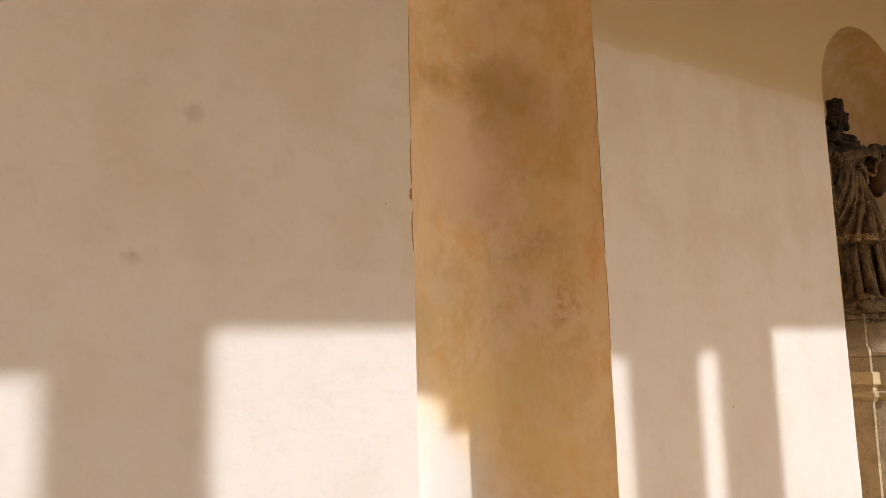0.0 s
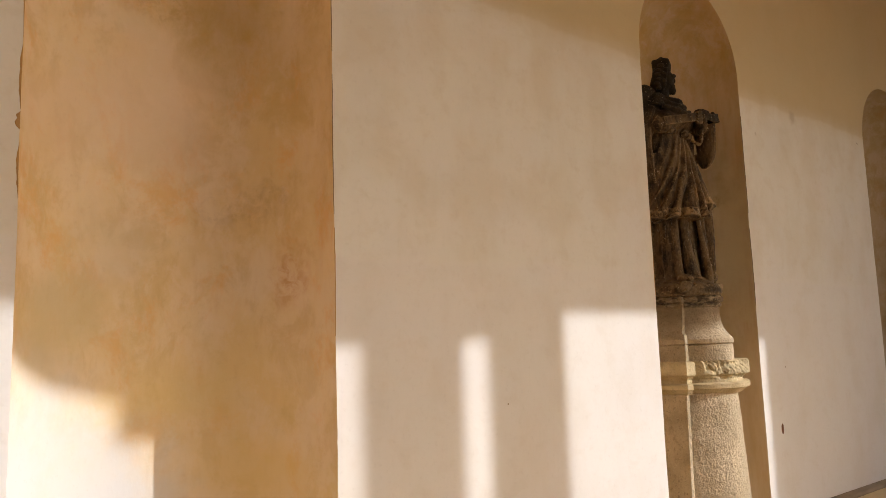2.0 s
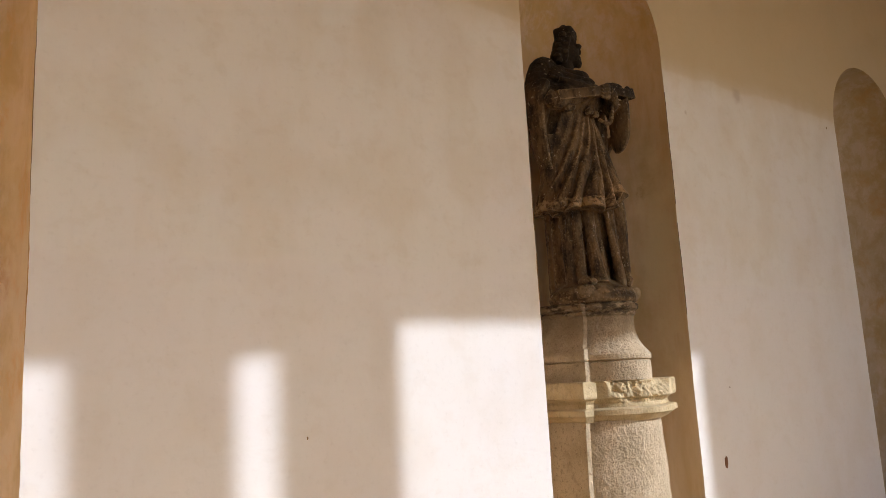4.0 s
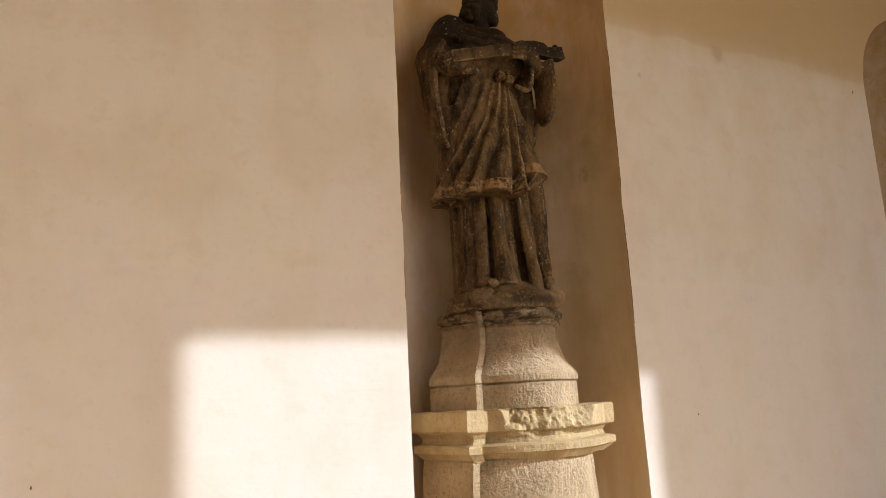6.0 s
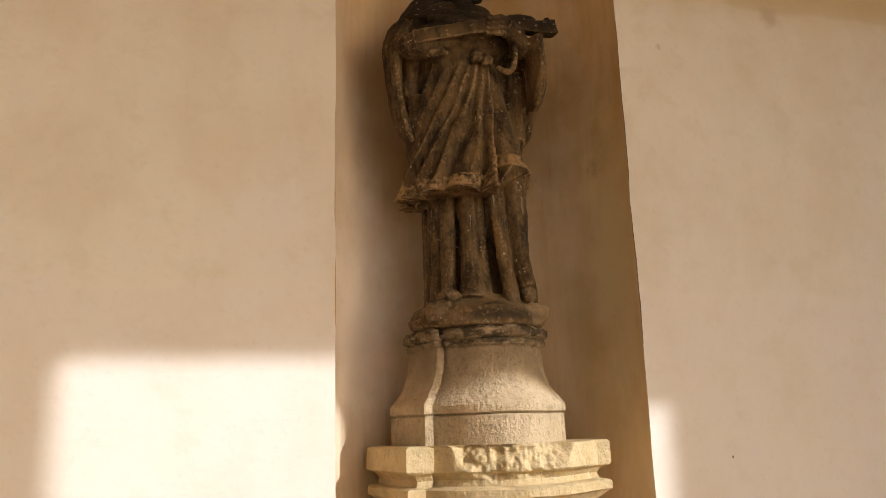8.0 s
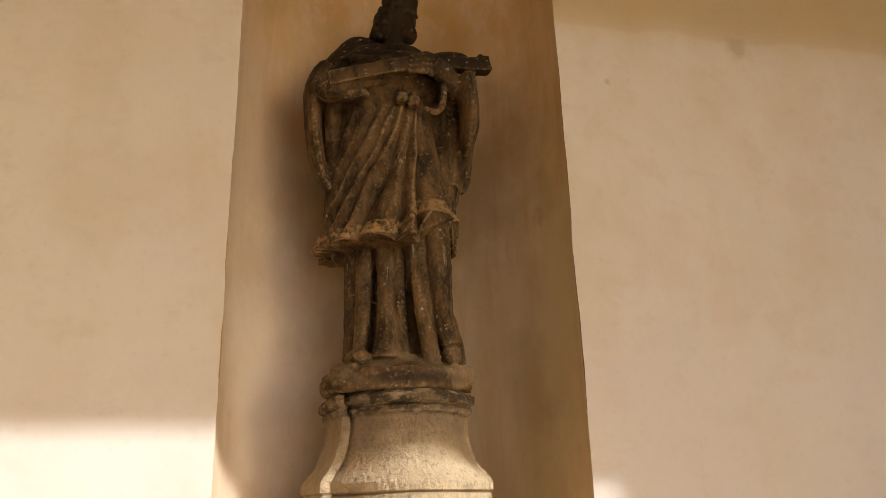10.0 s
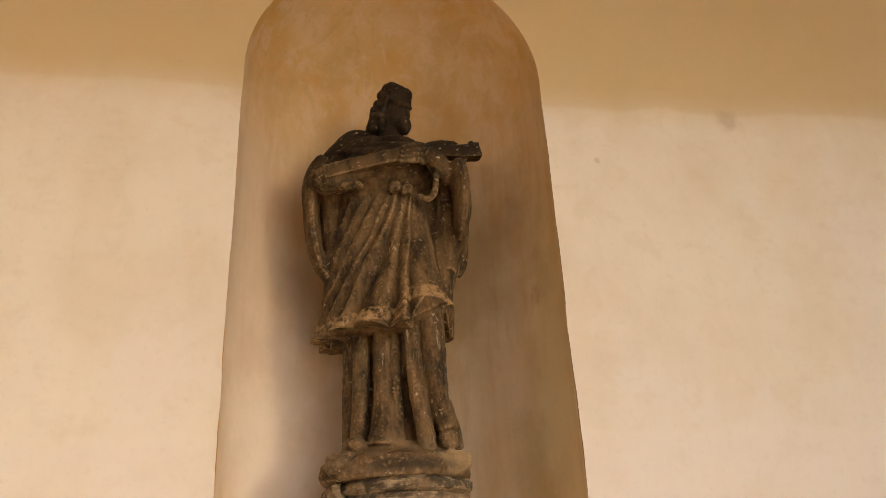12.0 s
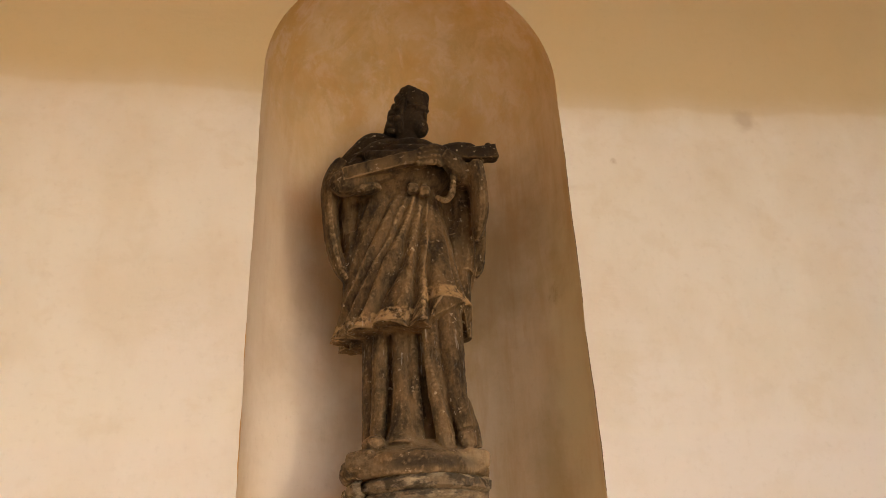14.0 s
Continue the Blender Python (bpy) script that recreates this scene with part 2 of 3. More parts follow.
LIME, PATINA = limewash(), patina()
YELLOW_STONE = sandstone("yellow_sandstone", (0.63, 0.49, 0.28), (0.50, 0.375, 0.195), (0.22, 0.16, 0.09), 0.32, 0.009)
BROWN_STONE = sandstone("brown_sandstone", (0.61, 0.475, 0.305), (0.47, 0.36, 0.22), (0.23, 0.165, 0.10), 0.55, 0.016)
# the two 0.70 greys paint the sunlit lower left whiter; the rest are marks
STAINS_AND_SUN = (((2.40, 3.33, 3.05), 0.34, 0.45, 0.4, (0.50, 0.30, 0.12), 1), ((2.15, 3.30, 2.55), 0.30, 1.2, 0.35, (0.80, 0.62, 0.46), 1),
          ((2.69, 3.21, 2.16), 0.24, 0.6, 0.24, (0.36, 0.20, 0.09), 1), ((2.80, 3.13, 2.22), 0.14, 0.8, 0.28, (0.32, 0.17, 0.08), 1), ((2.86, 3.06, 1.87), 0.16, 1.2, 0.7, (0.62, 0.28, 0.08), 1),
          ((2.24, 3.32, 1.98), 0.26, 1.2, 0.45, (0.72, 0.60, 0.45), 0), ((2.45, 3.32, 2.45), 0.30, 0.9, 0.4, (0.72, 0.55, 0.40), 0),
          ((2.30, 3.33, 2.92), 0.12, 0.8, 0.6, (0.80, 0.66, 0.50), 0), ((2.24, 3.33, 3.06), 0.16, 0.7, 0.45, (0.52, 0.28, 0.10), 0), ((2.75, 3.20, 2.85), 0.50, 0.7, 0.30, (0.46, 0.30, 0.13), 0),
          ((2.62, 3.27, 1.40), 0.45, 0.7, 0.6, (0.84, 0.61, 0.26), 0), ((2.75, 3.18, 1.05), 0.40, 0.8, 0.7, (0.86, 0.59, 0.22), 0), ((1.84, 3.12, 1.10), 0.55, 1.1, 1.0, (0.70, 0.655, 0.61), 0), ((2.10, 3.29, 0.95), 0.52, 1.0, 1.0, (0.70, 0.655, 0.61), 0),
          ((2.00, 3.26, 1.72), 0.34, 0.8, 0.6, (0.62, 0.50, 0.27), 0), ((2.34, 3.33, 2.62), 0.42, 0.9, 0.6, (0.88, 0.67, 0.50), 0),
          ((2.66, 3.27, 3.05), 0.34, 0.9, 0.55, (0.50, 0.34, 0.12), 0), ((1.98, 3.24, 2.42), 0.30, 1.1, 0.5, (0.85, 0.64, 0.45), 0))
# 0.33 brown paints the statue's shadow, 0.88 cream paints light on the lower left
STAINS_AND_SHADING = (((5.21, 2.98, 2.3), 0.55, 2.4, 0.55, (0.72, 0.595, 0.49), 0), ((5.32, 3.18, 1.90), 0.42, 1.7, 0.95, (0.88, 0.76, 0.64), 0), ((6.33, 2.98, 2.2), 0.20, 5.0, 0.8, (0.74, 0.62, 0.38), 0), ((6.24, 3.12, 1.85), 0.12, 3.5, 0.5, (0.46, 0.34, 0.16), 0),
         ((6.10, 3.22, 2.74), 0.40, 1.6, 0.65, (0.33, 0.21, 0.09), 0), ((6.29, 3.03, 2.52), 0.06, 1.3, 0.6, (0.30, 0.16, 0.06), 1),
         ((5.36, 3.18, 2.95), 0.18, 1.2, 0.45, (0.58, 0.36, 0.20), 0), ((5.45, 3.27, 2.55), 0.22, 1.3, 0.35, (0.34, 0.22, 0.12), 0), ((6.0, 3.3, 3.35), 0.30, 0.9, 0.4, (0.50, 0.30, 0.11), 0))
NICHE_COATS = (ochre("ochre_limewash", 0.0, 1.55, STAINS_AND_SUN), ochre("faded_ochre_limewash", 0.8, 1.08, STAINS_AND_SHADING), ochre("dull_ochre_limewash", 0.0, 0.9))
LEDGE = plain("worn_stone_ledge", (0.33, 0.25, 0.17), 0.85, 4.0)
# pale warm colours chosen for the bounce from unseen floor, ground, walls and ceiling
PAVING = plain("worn_paving", (0.68, 0.50, 0.295), 0.8, 2.0)
GRAVEL = plain("pale_gravel", (0.60, 0.48, 0.33), 0.95, 0.4)
BOUNCE_PLASTER = plain("bounce_plaster", (0.82, 0.57, 0.26), 0.92, 0.8)
PLASTER = plain("warm_plaster", (0.84, 0.63, 0.35), 0.92, 0.8)


def mesh(name, bm, material, parent=None, label="", smooth=False):
    """Links a bmesh as one mesh object, under a parent if there is one."""
    data = bpy.data.meshes.new(name)
    for f in bm.faces:
        f.smooth = smooth
    bm.to_mesh(data)
    bm.free()
    data.materials.append(material)
    ob = new(name, data)
    ob.parent = parent
    return tagged(ob, label)


def box(bm, x0, x1, y0, y1, z0, z1):
    vs = [bm.verts.new((x, y, z)) for x in (x0, x1) for y in (y0, y1) for z in (z0, z1)]
    for q in ((0, 1, 3, 2), (4, 6, 7, 5), (0, 4, 5, 1), (2, 3, 7, 6), (0, 2, 6, 4), (1, 5, 7, 3)):
        bm.faces.new([vs[i] for i in q])


# ---- structure ----
WALL_Y, TOP = 2.84, 5.3
X0, X1 = -7.0, 18.0
RISE, DEEP, BOW = 0.585, 0.50, 0.84
NICHES = [(2.36, 0.34, 3.36), (5.765, 0.0, 3.36), (9.07, 0.34, 3.23)]   # centre, foot, spring of the arch
STEP = 0.04


def ragged(k, z):
    """The small waver of a hand-made plaster edge."""
    return 0.004 * noise.noise((k * 7.3, z * 3.0, 0.5)) + 0.0022 * noise.noise((k * 3.1, z * 19.0, 4.0))


def levels(k):
    _, foot, spring = NICHES[k]
    n = round((spring - foot) / STEP)
    return [foot + (spring - foot) * i / n for i in range(n + 1)]


def jamb(k, side):
    c, _, spring = NICHES[k]
    wide = RISE + (0.004 if (k, side) == (1, -1) else 0.0)
    out = []
    for z in levels(k):
        near = min(1.0, (spring - z) * 5)
        out.append((c + side * (RISE + (wide - RISE) * near) + ragged(k * 2 + side, z) * near, z))
    return out


def front_wall():
    """The wall's face: a panel between each two jambs, the pieces under the sills and over the arches."""
    bm = bmesh.new()

    def poly(points):
        bm.faces.new([bm.verts.new((x, WALL_Y, z)) for x, z in points])

    edge = [(X0, 0.0), (X0, TOP)]
    for k, (c, foot, spring) in enumerate(NICHES):
        a, b = jamb(k, -1), jamb(k, 1)
        low = [(a[0][0], 0.0)] if foot > 0 else []
        poly(edge[:1] + low + a + [(a[-1][0], TOP)] + edge[:0:-1])
        if foot > 0:
            poly([(a[0][0], 0.0), (b[0][0], 0.0), (b[0][0], foot), (a[0][0], foot)])
        arc = [(c - RISE * math.cos(v), spring + RISE * math.sin(v)) for v in np.linspace(0, math.pi, 49)]
        for (xa, za), (xb, zb) in zip(arc, arc[1:]):
            poly([(xa, za), (xb, zb), (xb, TOP), (xa, TOP)])
        edge = ([(b[0][0], 0.0)] if foot > 0 else []) + b + [(b[-1][0], TOP)]
    poly(edge[:1] + [(X1, 0.0), (X1, TOP)] + edge[:0:-1])
    # the body behind the face, clear of the niches
    box(bm, X0, X1, WALL_Y + 0.75, WALL_Y + 0.95, 0.0, TOP)
    box(bm, X0, X1, WALL_Y, WALL_Y + 0.75, TOP, TOP + 0.1)
    return bm


def section(xa, xb, n=40):
    """Plan of a hollow from jamb to jamb as (x, depth)."""
    pts = [(xa, 0.0)]
    mid, half = (xa + xb) / 2, (xb - xa) / 2
    for i in range(1, n + 1):
        v = math.pi * i / n
        pts.append((mid - half * math.cos(v), DEEP * abs(math.sin(v)) ** BOW if i < n else 0.0))
    return pts


def niche(k):
    """A hollow with a half dome."""
    c, foot, spring = NICHES[k]
    bm = bmesh.new()
    rows = []
    for (xa, z), (xb, _) in zip(jamb(k, -1), jamb(k, 1)):
        rows.append([bm.verts.new((x, WALL_Y + d * (1 + 0.02 * noise.noise((k * 5 + x * 2.5, z * 1.7, 1.0))), z)) for x, d in section(xa, xb)])
    for j in range(1, 20):
        u = math.pi / 2 * j / 20
        rows.append([bm.verts.new((c + (x - c) * math.cos(u), WALL_Y + d * math.cos(u), spring + RISE * math.sin(u))) for x, d in section(c - RISE, c + RISE)])
    n = len(rows[0]) - 1
    for a, b in zip(rows, rows[1:]):
        for i in range(n):
            bm.faces.new((a[i], a[i + 1], b[i + 1], b[i]))
    top = bm.verts.new((c, WALL_Y, spring + RISE))
    for i in range(n):
        bm.faces.new((rows[-1][i], rows[-1][i + 1], top))
    return bm


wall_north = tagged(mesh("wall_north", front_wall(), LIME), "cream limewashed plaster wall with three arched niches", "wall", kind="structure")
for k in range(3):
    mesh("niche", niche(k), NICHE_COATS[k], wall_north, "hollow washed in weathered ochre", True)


def ledge_run(x0, x1):
    """A low socle with a worn projecting stone edge."""
    bm = bmesh.new()
    box(bm, x0, x1, WALL_Y - 0.055, WALL_Y + 0.002, 0.0, 0.30)
    return bm


def ledge_cap(x0, x1):
    bm = bmesh.new()
    n = max(2, int((x1 - x0) / 0.08))
    prof = [(0.0, 0.0), (0.055, 0.0), (0.075, 0.010), (0.080, 0.022), (0.075, 0.034), (0.062, 0.040), (0.0, 0.042)]
    rows = []
    for i in range(n + 1):
        x = x0 + (x1 - x0) * i / n
        w = 0.004 * noise.noise((x * 4, 0, 0))
        rows.append([bm.verts.new((x, WALL_Y + 0.002 - d + (w if d > 0.05 else 0), 0.30 + h)) for d, h in prof])
    for a, b in zip(rows, rows[1:]):
        for i in range(len(prof) - 1):
            bm.faces.new((a[i], b[i], b[i + 1], a[i + 1]))
    bm.faces.new(rows[0][::-1]), bm.faces.new(rows[-1])
    return bm


for x0, x1 in ((X0, 5.18), (6.36, X1)):
    socle = tagged(mesh("baseboard", ledge_run(x0, x1), PLASTER), "low plastered socle along the foot of the wall", "socle", kind="structure")
    mesh("ledge", ledge_cap(x0, x1), LEDGE, socle, "worn brown stone edge", True)
for k in (0, 2):
    bm = bmesh.new()
    c, foot, _ = NICHES[k]
    pts = [(c - RISE * math.cos(v), WALL_Y + DEEP * math.sin(v) ** BOW) for v in np.linspace(0, math.pi, 33)]
    bm.faces.new([bm.verts.new((x, y, foot + 0.003)) for x, y in pts])
    mesh("sill", bm, LEDGE, wall_north, "worn stone niche floor")

SOUTH_Y, THICK = -1.6, 0.20
OVER = WALL_Y - SOUTH_Y


def cast(x, z):
    """From a place on the niche wall back along the sun to the inner face of the added wall."""
    return x - SUN.x * OVER, z - SUN.z * OVER


def sun_mask_wall():
    """Unseen wall added across the passage: stepped openings and slits shape the sun patches."""
    bm = bmesh.new()
    y0, y1 = SOUTH_Y - THICK, SOUTH_Y
    dx, dz = -SUN.x * THICK, -SUN.z * THICK
    holes = []                       # left, right, sill, head on this wall
    for steps in (((0.90, 1.715), (2.785, 1.555), (3.06, 0)), ((4.34, 1.695), (5.55, 1.60), (6.15, 1.51), (6.43, 0))):
        for i, ((left, head), (right, _)) in enumerate(zip(steps, steps[1:])):
            holes.append((cast(left, 0)[0] + (dx if i else 0), cast(right, 0)[0] + dx, 0.9, cast(0, head)[1] + dz))
    for left, right in ((0.17, 0.34), (3.63, 3.79)):
        holes.append((cast(left, 0)[0], cast(right, 0)[0] + dx, 0.9, cast(0, 1.565)[1] + dz))
    # three more openings, added to brighten the left of the niche wall
    holes += [(-5.6, -3.2, 0.9, 4.5), (-2.4, 0.0, 0.9, 4.5), (0.8, 3.2, 0.9, 4.5)]
    a = X0
    for left, right, sill, head in sorted(holes):
        if left - a > 0.001:
            box(bm, a, left, y0, y1, 0, TOP)
        box(bm, left, right, y0, y1, 0, sill)
        box(bm, left, right, y0, y1, head, TOP)
        a = right
    box(bm, a, X1, y0, y1, 0, TOP)
    # a wedge added under the step to cut the notch in the sun patch
    tooth = [(cast(x, 0)[0] + dx, cast(0, z)[1] + dz) for x, z in ((2.79, 1.72), (2.64, 1.565), (2.69, 1.548), (2.79, 1.548))]
    rows = [[bm.verts.new((x, y, z)) for x, z in tooth] for y in (y1 - 0.06, y1)]
    bm.faces.new(rows[0]), bm.faces.new(rows[1][::-1])
    for i in range(4):
        bm.faces.new((rows[0][i], rows[1][i], rows[1][(i + 1) % 4], rows[0][(i + 1) % 4]))
    return bm


tagged(mesh("wall_south", sun_mask_wall(), PLASTER), "plain unseen wall, openings cut to cast the sun patches", "wall", kind="structure")
# unseen end walls and ceiling, added to close the passage
for name, x0, x1 in (("wall_west", X0 - 0.2, X0), ("wall_east", X1, X1 + 0.2)):
    bm = bmesh.new()
    box(bm, x0, x1, SOUTH_Y - THICK, WALL_Y + 0.95, 0, TOP)
    tagged(mesh(name, bm, PLASTER), "plain unseen end wall closing the passage", "wall", kind="structure")
bm = bmesh.new()
box(bm, X0 - 0.2, X1 + 0.2, SOUTH_Y - THICK, WALL_Y + 0.95, TOP + 0.004, TOP + 0.2)
tagged(mesh("ceiling", bm, BOUNCE_PLASTER), "plain unseen ceiling, coloured for a warm bounce", "ceiling", kind="structure")
bm = bmesh.new()
box(bm, X0 - 0.2, X1 + 0.2, SOUTH_Y - THICK, WALL_Y + 0.95, -0.1, -0.001)
tagged(mesh("floor", bm, PAVING), "worn stone paving of the passage", "floor", kind="structure")
# unseen ground added outside the openings for bounce light
bm = bmesh.new()
box(bm, -600, 600, -600, 600, -0.3, -0.104)
tagged(mesh("ground", bm, GRAVEL), "pale unseen gravel outside, bounces light in", "ground", kind="structure")


def flake(points, w, d=0.0022):
    """A thin uneven scale along a line of (x, z) on the wall's face; w(i) gives its width."""
    bm = bmesh.new()
    rows = []
    for i, (x, z) in enumerate(points):
        a, b = w(i)
        rows.append([bm.verts.new((x + a, WALL_Y + 0.001, z)), bm.verts.new((x + a * 0.8 + b * 0.2, WALL_Y - d, z)), bm.verts.new((x + a * 0.2 + b * 0.8, WALL_Y - d, z)), bm.verts.new((x + b, WALL_Y + 0.001, z))])
    for a, b in zip(rows, rows[1:]):
        for i in range(3):
            bm.faces.new((a[i], a[i + 1], b[i + 1], b[i]))
    bmesh.ops.recalc_face_normals(bm, faces=bm.faces)
    return bm


def fine(k, side, z0, z1, step=0.012):
    """Places along a jamb's edge."""
    c, _, spring = NICHES[k]
    j = jamb(k, side)
    zs = np.arange(z0, z1, step)
    return [(float(np.interp(z, [q[1] for q in j], [q[0] for q in j])), float(z)) for z in zs]


RUSTY = plain("bared_ochre_render", (0.60, 0.33, 0.12), 0.95, 9.0)
DARK = plain("dark_crack_dirt", (0.30, 0.20, 0.11), 0.95, 9.0)
for k, side, z0, z1, wide, material, seed in ((0, -1, 2.34, 2.565, 0.010, RUSTY, 1), (0, -1, 2.272, 2.332, 0.019, RUSTY, 2), (0, -1, 2.58, 3.14, 0.006, RUSTY, 3), (0, -1, 2.05, 2.238, 0.009, RUSTY, 4),
                                            (0, 1, 2.80, 3.25, 0.004, DARK, 5), (0, 1, 2.10, 2.70, 0.003, DARK, 6), (0, 1, 1.60, 2.05, 0.004, RUSTY, 7), (1, 1, 1.75, 2.30, 0.003, DARK, 8),
                                            (1, 1, 2.40, 3.1, 0.0025, DARK, 9), (1, -1, 1.80, 2.05, 0.004, RUSTY, 10), (1, -1, 2.15, 2.32, 0.003, RUSTY, 11)):
    edge = fine(k, side, z0, z1)
    last = len(edge) - 1

    def width(i, wide=wide, seed=seed, last=last, side=side):
        taper = min(1.0, 4 * i / last, 4 * (last - i) / last)
        v = wide * taper * (0.55 + 0.6 * abs(noise.noise((i * 0.35, seed * 9.0, 0))) + 0.3 * noise.noise((i * 0.9, seed * 5.0, 2)))
        return (-max(v, 0.0003), 0.0006) if side < 0 else (-0.0006, max(v, 0.0003))

    mesh("plaster_flake", flake(edge, width), material, wall_north)


def mark(x, z, rx, rz, material, seed, name):
    """A small ragged pock in the plaster."""
    bm = bmesh.new()
    n = 28
    rim, lip = [], []
    for i in range(n):
        a = 2 * math.pi * i / n
        f = 1 + 0.35 * noise.noise((math.cos(a) * 1.6, math.sin(a) * 1.6, seed * 3.3))
        rim.append(bm.verts.new((x + rx * f * math.cos(a), WALL_Y + 0.0005, z + rz * f * math.sin(a))))
        lip.append(bm.verts.new((x + 0.72 * rx * f * math.cos(a), WALL_Y - 0.0022, z + 0.78 * rz * f * math.sin(a))))
    mid = bm.verts.new((x, WALL_Y - 0.0012, z))
    for i in range(n):
        bm.faces.new((rim[i], rim[(i + 1) % n], lip[(i + 1) % n], lip[i]))
        bm.faces.new((lip[i], lip[(i + 1) % n], mid))
    bmesh.ops.recalc_face_normals(bm, faces=bm.faces)
    mesh(name, bm, material, wall_north, "", True)


RUST = plain("rust_brown_plug", (0.20, 0.085, 0.035), 0.8, 20.0)
mark(6.585, 0.90, 0.019, 0.036, RUST, 1, "rusty_plug")
for i, (x, z, r) in enumerate(((3.91, 1.26, 0.0035), (6.70, 1.32, 0.0035), (8.35, 3.19, 0.006), (1.64, 2.25, 0.003))):
    mark(x, z, r, r * 1.6, DARK, i + 3, "nail_hole")

# ---- pedestal ----
PX = 5.757


def plan(hw, wing, yf, yb, back=3.18):
    """Half outline of a pedestal course: a block with splayed sides, narrow wings and a rounded front between them."""
    splay = 0.125 * hw
    f = hw - splay
    r, front = f - wing, yf - (0.022 if hw > 0.29 else 0.008)
    last = f - 0.55 * wing
    pts = [(-hw + splay * i / 14, back - (back - front) * i / 14) for i in range(15)]
    pts += [(-f + wing * i / 3, front) for i in range(1, 4)]
    m = 75
    pts += [(-r * (1 - i / m), yf + 0.024 + (yb - yf - 0.024) * (1 - (1 - i / m) ** 1.9)) for i in range(m)]
    pts += [(last * i / m, yf + (yb - yf) * (1 - (i / m) ** 2.3)) for i in range(m + 1)]
    pts += [(last + (f - last) * i / 3, yf) for i in range(0, 3)]
    pts += [(f + splay * i / 14, yf + (back - yf) * i / 14) for i in range(15)]
    return pts


def course(profile, wear, seed, chip=False, shift=0.0):
    """Lofts a course of stone through its profile (z, half width, wing, wing front, round front), worn by noise."""
    bm = bmesh.new()
    dense = []
    for a, b in zip(profile, profile[1:]):
        n = max(1, min(90, int(abs(b[0] - a[0]) / (0.004 if chip else 0.009))))
        dense += [tuple(p + (q - p) * i / n for p, q in zip(a, b)) for i in range(n)]
    dense.append(profile[-1])
    rows = []
    for z, hw, wing, yf, yb in dense:
        row = []
        for x, y in plan(hw, wing, yf, yb):
            p = Vector((PX + shift + x, y, z))
            d = (wear + (0.007 if 1.735 < z < 1.82 else 0)) * (noise.noise(p * 9 + Vector((seed, 0, 0))) + 0.5 * noise.noise(p * 31))
            out = Vector((x, y - 3.1, 0)).normalized()
            if chip:
                off = p.x - 5.755
                up = min(1.0, max(0.0, (z - 1.282 - 0.025 * noise.noise(p * 11) - 0.30 * max(0.0, abs(off) - 0.05)) / 0.095))
                e = min(1.0, max(0.0, (0.190 - abs(off) + 0.05 * noise.noise(p * 14)) / 0.03)) * min(1.0, 4 * up) * (y < 2.83)
                q = Vector((off * 0.8 - z * 0.6, off * 0.6 + z * 0.8, y))
                ridge = 0.6 * (1 - 2 * abs(noise.noise((q.x * 17, q.y * 10, 2.0)))) + 0.6 * (noise.voronoi((q.x * 24, q.y * 15, 0.5))[0][0] - 0.4)
                d -= e * (0.010 + 0.040 * up * up + 0.017 * ridge + 0.012 * noise.noise(p * 33) + 0.007 * noise.noise(p * 80))
            row.append(bm.verts.new(p + out * d + Vector((0, 0, 0.4 * wear * noise.noise(p * 6 + Vector((0, seed, 0)))))))
        rows.append(row)
    n = len(rows[0])
    for a, b in zip(rows, rows[1:]):
        for i in range(n):
            bm.faces.new((a[i], a[(i + 1) % n], b[(i + 1) % n], b[i]))
    bm.faces.new(rows[0][::-1]), bm.faces.new(rows[-1])
    bmesh.ops.recalc_face_normals(bm, faces=bm.faces)
    return bm


def shaded(ob, degrees=34):
    for f in ob.data.polygons:
        f.use_smooth = True
    ob.data.set_sharp_from_angle(angle=radians(degrees))
    return ob


pedestal = tagged(new("pedestal"), "weathered buff sandstone pedestal with a chipped moulded capital", "pedestal")
pedestal.location = (PX, 3.0, 0)
